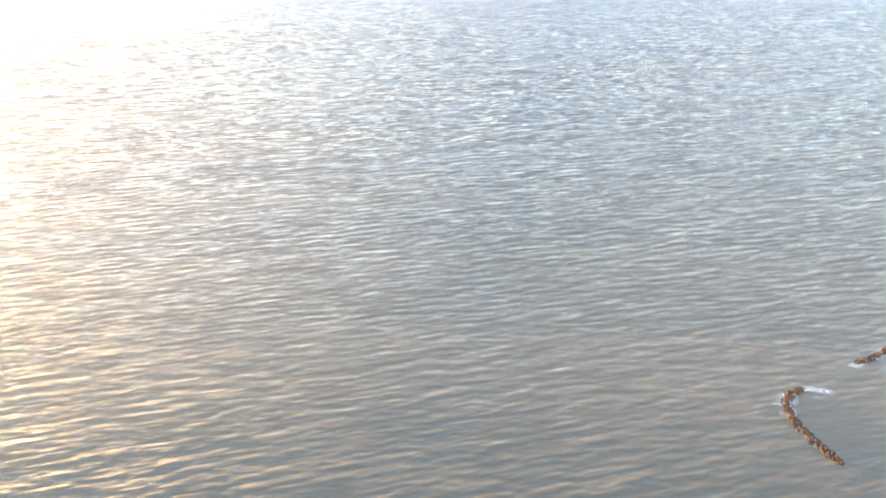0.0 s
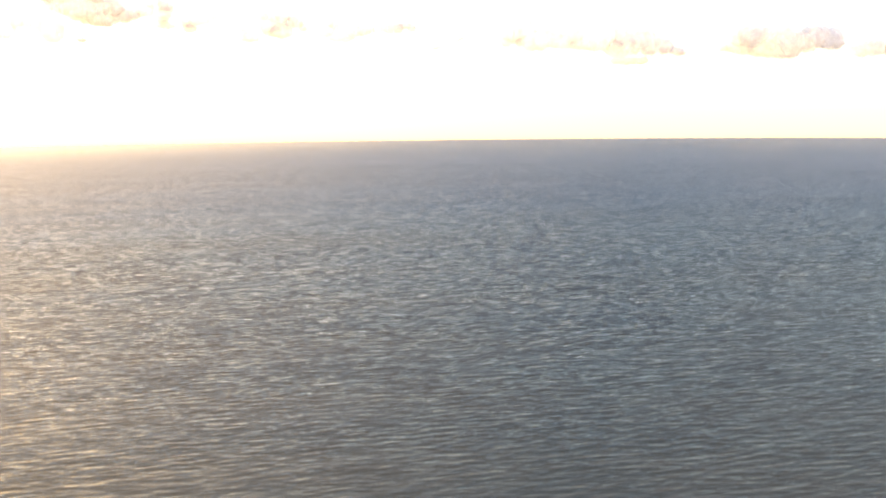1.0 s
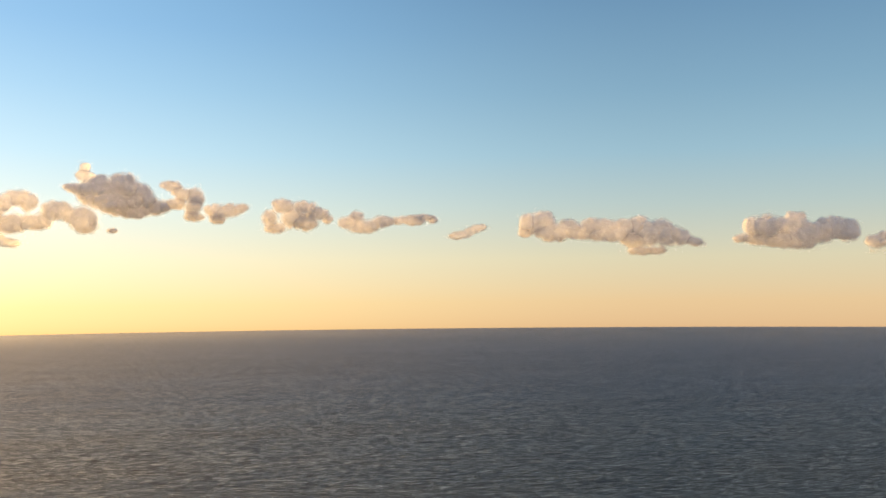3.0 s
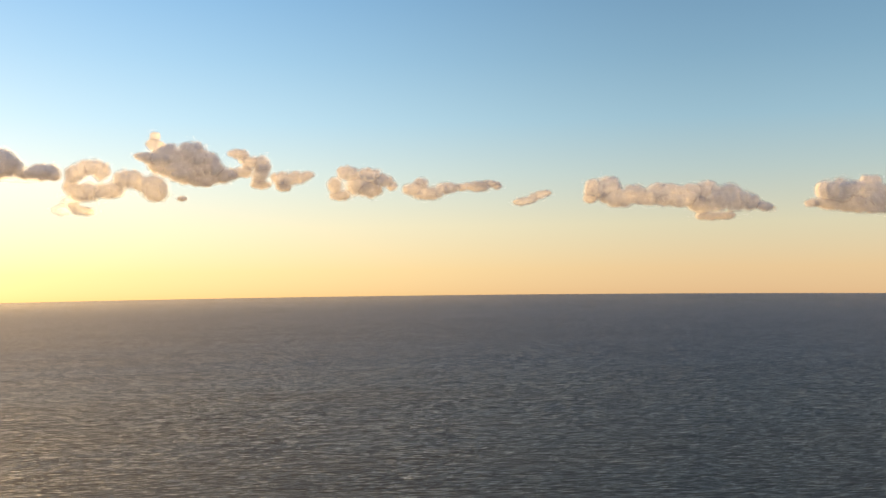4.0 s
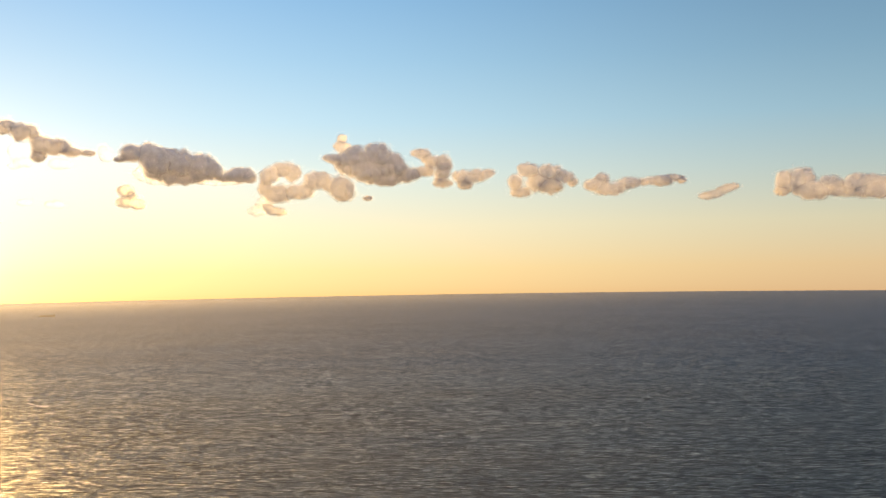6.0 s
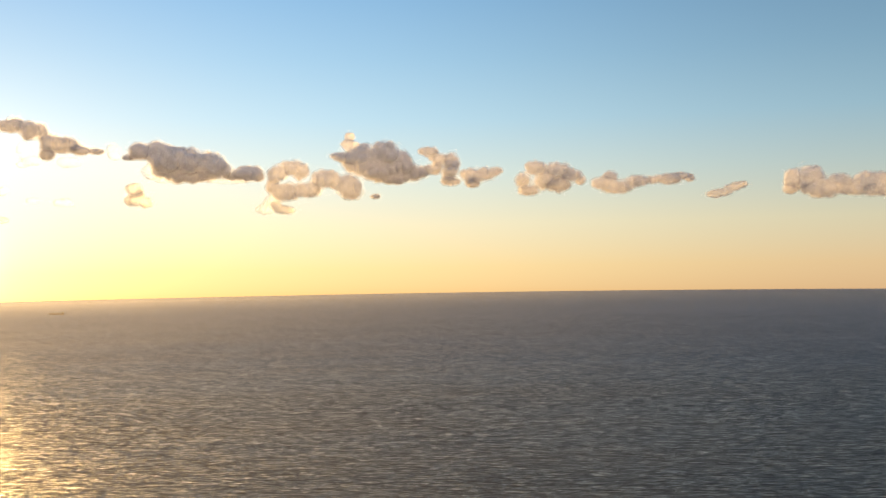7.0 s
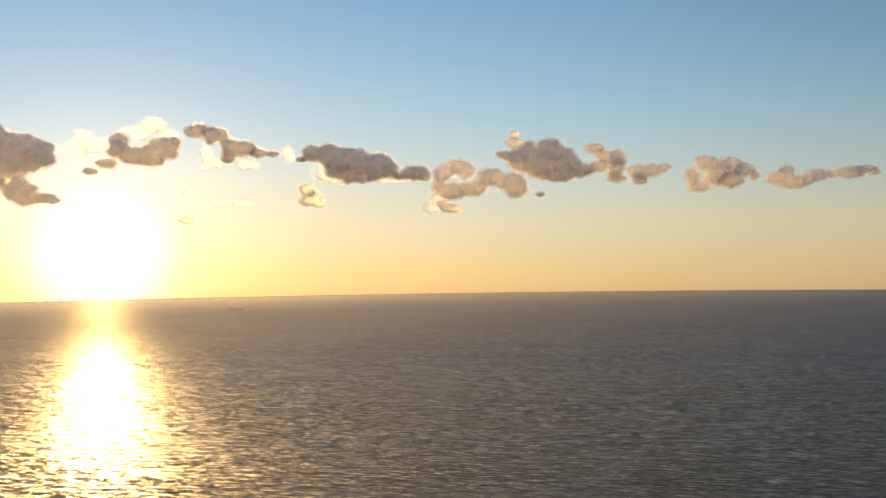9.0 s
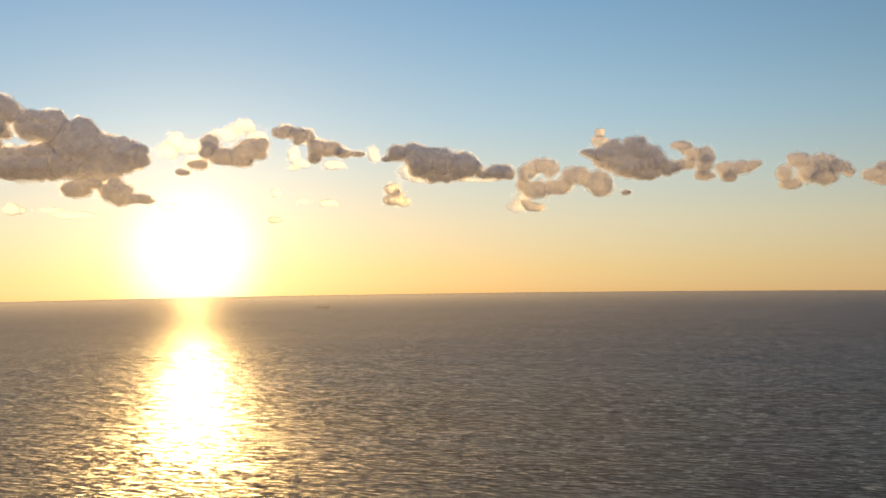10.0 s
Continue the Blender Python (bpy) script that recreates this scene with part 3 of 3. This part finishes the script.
cloud("small soft peach cloud", 4500, [
    (0.44, 5.12, 0.82, 0.34), (-0.44, 5.27, 0.42, 0.22), (1.23, 5.09, 0.40, 0.28), (0.93, 4.61, 0.43, 0.19)], 20, thin=0.5, rough=1.2)
cloud("tiny grey cloud dot under the domed cumulus", 4500, [
    (6.62, 3.93, 0.29, 0.14)], 21)
cloud("crumbly golden cumulus with a grey top edge", 4500, [
    (-2.72, 5.36, 0.55, 0.37), (-4.11, 5.32, 0.80, 0.40), (-4.84, 4.95, 0.51, 0.36), (-2.00, 4.74, 0.50, 0.53), (-3.23, 4.69, 0.84, 0.49),
    (-4.15, 4.34, 0.80, 0.37), (-2.35, 4.14, 0.73, 0.25), (-5.29, 4.62, 0.31, 0.21)], 22, thin=0.7, rough=1.25)
cloud("peach cloud trailing off in a thin grey tail", 4500, [
    (-7.08, 4.82, 0.39, 0.39), (-6.63, 4.43, 0.72, 0.43), (-7.58, 4.23, 0.92, 0.39), (-8.59, 4.52, 0.72, 0.26), (-9.81, 4.55, 0.82, 0.18),
    (-10.47, 4.48, 0.49, 0.20), (-10.97, 4.74, 0.59, 0.13), (-11.49, 4.54, 0.30, 0.12)], 23, thin=0.6, rough=1.2)
cloud("small peach wisp of cloud", 4500, [
    (-12.80, 3.62, 0.42, 0.17), (-13.30, 3.70, 0.50, 0.21), (-13.75, 3.92, 0.45, 0.19), (-14.10, 4.14, 0.45, 0.17)], 24, thin=0.44, rough=1.3)
cloud("long peach and grey bank of cumulus", 4500, [
    (-17.07, 4.33, 0.56, 0.52), (-17.89, 4.42, 0.79, 0.59), (-16.86, 3.78, 0.46, 0.26), (-18.36, 3.79, 0.98, 0.49), (-19.22, 3.97, 0.72, 0.56),
    (-19.73, 3.70, 1.14, 0.39), (-21.04, 4.06, 1.29, 0.42), (-21.60, 3.60, 1.13, 0.39), (-22.45, 3.90, 0.90, 0.49), (-23.41, 4.01, 0.60, 0.68),
    (-24.16, 3.70, 0.95, 0.68), (-24.98, 3.46, 0.79, 0.64), (-25.63, 3.35, 0.53, 0.48), (-26.37, 3.10, 0.53, 0.26), (-26.83, 2.93, 0.22, 0.10),
    (-23.81, 2.61, 1.14, 0.21), (-23.26, 3.24, 0.95, 0.39)], 25, thin=0.7)
cloud("mauve loaf-shaped cumulus with a peach end", 4500, [
    (-29.62, 3.87, 0.60, 0.47), (-30.52, 3.84, 1.05, 0.56), (-31.71, 3.80, 1.00, 0.71), (-33.63, 3.68, 0.78, 0.68), (-34.42, 3.46, 0.57, 0.52),
    (-32.74, 3.37, 1.31, 0.65), (-31.38, 3.04, 1.33, 0.40), (-30.02, 3.23, 0.99, 0.41), (-28.81, 3.20, 0.39, 0.19), (-34.75, 3.33, 0.28, 0.33),
    (-32.13, 2.77, 0.70, 0.25)], 26, thin=0.8)
cloud("peach cloud lit from the side", 4500, [
    (-35.80, 2.87, 0.50, 0.36), (-36.58, 2.99, 0.77, 0.45), (-37.72, 2.86, 0.86, 0.42), (-35.91, 2.29, 0.39, 0.09)], 27, thin=0.6)

# ---- breakwaters of heaped stones, with foam ----


def stone_mesh(seed):
    """A blunt quarried block."""
    rng = random.Random(seed)
    bm = bmesh.new()
    bmesh.ops.create_icosphere(bm, subdivisions=2, radius=0.5)
    stretch = [rng.uniform(0.75, 1.3) for _ in range(3)]
    cuts = []
    for _ in range(9):
        v = Vector((rng.gauss(0, 1), rng.gauss(0, 1), rng.gauss(0, 1))).normalized()
        cuts.append((v, rng.uniform(0.28, 0.42)))
    for v in bm.verts:
        for d, reach in cuts:
            over = v.co.dot(d) - reach
            if over > 0:
                v.co -= d * over
        v.co += Vector((rng.uniform(-1, 1), rng.uniform(-1, 1), rng.uniform(-1, 1))) * 0.025
        v.co = Vector((v.co.x * stretch[0], v.co.y * stretch[1], v.co.z * stretch[2]))
    me = bpy.data.meshes.new("rock")
    bm.to_mesh(me)
    bm.free()
    me.materials.append(ROCK)
    return me


STONES = [stone_mesh(s) for s in range(14)]


def along(line, s):
    """The point at the share s of a line's length."""
    pts = [Vector((x, y, 0)) for x, y in line]
    steps = [(b - a).length for a, b in zip(pts, pts[1:])]
    d = s * sum(steps)
    for a, b, l in zip(pts, pts[1:], steps):
        if d <= l:
            return a.lerp(b, d / l), (b - a).normalized()
        d -= l
    return pts[-1], (pts[-1] - pts[-2]).normalized()


def breakwater(label, line, count, half, crest, seed):
    rng = random.Random(seed)
    mid, _ = along(line, 0.5)
    base = new("breakwater")
    base.location = mid
    tagged(base, label, "breakwater", "breakwaters off the shore")
    for k in range(count):
        s = (k + rng.random()) / count
        p, d = along(line, s)
        side = Vector((-d.y, d.x, 0))
        taper = min(1.0, 0.45 + 6 * s, 0.45 + 6 * (1 - s))
        off = rng.uniform(-1, 1)
        top = crest * (1 - off * off) * taper
        rock = new("rock", rng.choice(STONES))
        rock.parent = base
        size = rng.uniform(0.65, 1.3)
        z = rng.uniform(-0.15, max(0.1, top))
        rock.location = p + side * off * half * taper + Vector((0, 0, z)) - mid
        rock.rotation_euler = (rng.uniform(0, 6.3), rng.uniform(0, 6.3), rng.uniform(0, 6.3))
        rock.scale = (size, size, size)
    return base


NEAR_LINE = [(175.4, 191.1), (175.5, 197.3), (175.7, 203.7), (176.7, 211.4), (178.7, 219.6), (181.4, 225.3), (186.5, 229.4), (193.3, 231.8)]
FAR_LINE = [(220.6, 241.3), (224.6, 241.2), (230.5, 242.8), (236.8, 245.2), (244.0, 249.0), (252.0, 252.5)]
breakwater("low curved breakwater of rust-brown stones awash in the sea", NEAR_LINE, 285, 1.55, 1.3, 3)
breakwater("low straight breakwater of rust-brown stones awash in the sea", FAR_LINE, 165, 1.45, 1.0, 4)


def foam(label, line, width, seed, thick=1.0):
    """A ragged skin of foam that lies on the water."""
    rng = random.Random(seed)
    bm = bmesh.new()
    rows = 40
    mid, _ = along(line, 0.5)
    grid = []
    for k in range(rows + 1):
        s = k / rows
        p, d = along(line, s)
        side = Vector((-d.y, d.x, 0))
        w = width * (0.55 + 0.45 * math.sin(math.pi * s)) * rng.uniform(0.75, 1.2)
        row = []
        for j in range(9):
            q = p + side * w * (j / 4 - 1) * (1 + 0.12 * rng.uniform(-1, 1)) - mid
            q.z = 0.30 + 0.05 * rng.random()
            row.append(bm.verts.new(q))
        grid.append(row)
    for a, b in zip(grid, grid[1:]):
        for j in range(8):
            bm.faces.new((a[j], a[j + 1], b[j + 1], b[j]))
    me = bpy.data.meshes.new("foam")
    bm.to_mesh(me)
    bm.free()
    body = me.attributes.new("body", "FLOAT", "POINT")
    for k in range(rows + 1):
        for j in range(9):
            ends = min(1.0, 4 * k / rows, 4 * (1 - k / rows))
            body.data[k * 9 + j].value = thick * ends * (1 - abs(j / 4 - 1) ** 1.5)
    me.materials.append(FOAM)
    ob = new("foam", me)
    ob.location = mid
    return tagged(ob, label, "foam", kind="stuff")


foam("white surf foam round the head of the curved breakwater", NEAR_LINE[3:], 4.2, 1)
foam("thin foam along the arm of the curved breakwater", NEAR_LINE[:5], 3.0, 5, 0.75)
foam("white foam trailing off the breakwater's tip", [(189.0, 231.2), (194.5, 230.4), (198.0, 227.5), (201.5, 225.0)], 3.4, 2, 0.95)
foam("white surf foam round the straight breakwater", FAR_LINE, 3.6, 3)
foam("pale patch of foam beside the straight breakwater's end", [(216.0, 238.5), (219.5, 239.5), (223.0, 239.0)], 2.6, 8, 0.9)

# ---- the ship ----


def part(name, bm, mat, parent, label=""):
    me = bpy.data.meshes.new(name)
    bm.to_mesh(me)
    bm.free()
    me.materials.append(mat)
    ob = new(name, me)
    ob.parent = parent
    if label:
        tagged(ob, label)
    return ob


def block(bm, x, y, z, sx, sy, sz, bevel=0.15):
    made = bmesh.ops.create_cube(bm, size=1.0, matrix=Matrix.Translation((x, y, z)) @ Matrix.Diagonal((sx, sy, sz, 1)))
    edges = list({e for v in made["verts"] for e in v.link_edges})
    bmesh.ops.bevel(bm, geom=edges, offset=bevel, segments=1, affect="EDGES")
    return bm


def rod(bm, x, y, z, r, h):
    bmesh.ops.create_cone(bm, cap_ends=True, segments=10, radius1=r, radius2=r * 0.8, depth=h, matrix=Matrix.Translation((x, y, z + h / 2)))
    return bm


def hull(length, beam, free):
    bm = bmesh.new()
    rings = []
    for k in range(17):
        s = k / 16
        x = (s - 0.5) * length
        full = min(1.0, 0.78 + 2.0 * s) * min(1.0, (1 - s) * 5.0 + 0.02) ** 0.6
        sheer = free + 1.6 * max(0.0, (s - 0.82) / 0.18) + 0.5 * max(0.0, (0.15 - s) / 0.15)
        w = beam / 2 * full
        rings.append([bm.verts.new(c) for c in ((x, -w, sheer), (x, -w * 0.93, 0.4), (x, -w * 0.7, -1.2), (x, w * 0.7, -1.2), (x, w * 0.93, 0.4), (x, w, sheer))])
    for a, b in zip(rings, rings[1:]):
        for j in range(6):
            bm.faces.new((a[j], b[j], b[(j + 1) % 6], a[(j + 1) % 6]))
    bm.faces.new(rings[0])
    bm.faces.new(list(reversed(rings[-1])))
    bmesh.ops.recalc_face_normals(bm, faces=bm.faces)
    return bm


ship = new("cargo_ship")
tagged(ship, "small dark coastal cargo ship far out on the sea", "ship")
part("hull", hull(48.0, 9.0, 3.9), HULL, ship)
for k in range(3):
    part("hatch_cover", block(bmesh.new(), -8.0 + 11.5 * k, 0, 4.3, 10.0, 6.4, 1.4), RUST, ship, "rust-red hatch cover")
house = part("deckhouse", block(bmesh.new(), -20.0, 0, 4.9, 8.0, 7.6, 2.8), CABIN, ship, "dark deckhouse at the stern")
part("bridge", block(bmesh.new(), -19.0, 0, 6.9, 4.5, 8.4, 1.3), CABIN, house)
part("funnel", rod(bmesh.new(), -22.5, 0, 6.2, 1.1, 1.6), RUST, ship)
part("mast", rod(bmesh.new(), 20.0, 0, 4.0, 0.22, 3.5), CABIN, ship)
part("mast", rod(bmesh.new(), -18.5, 0, 7.5, 0.16, 1.6), CABIN, ship)
ship.matrix_world = pose(-1425, 3165, 0, 0, 0, 195)
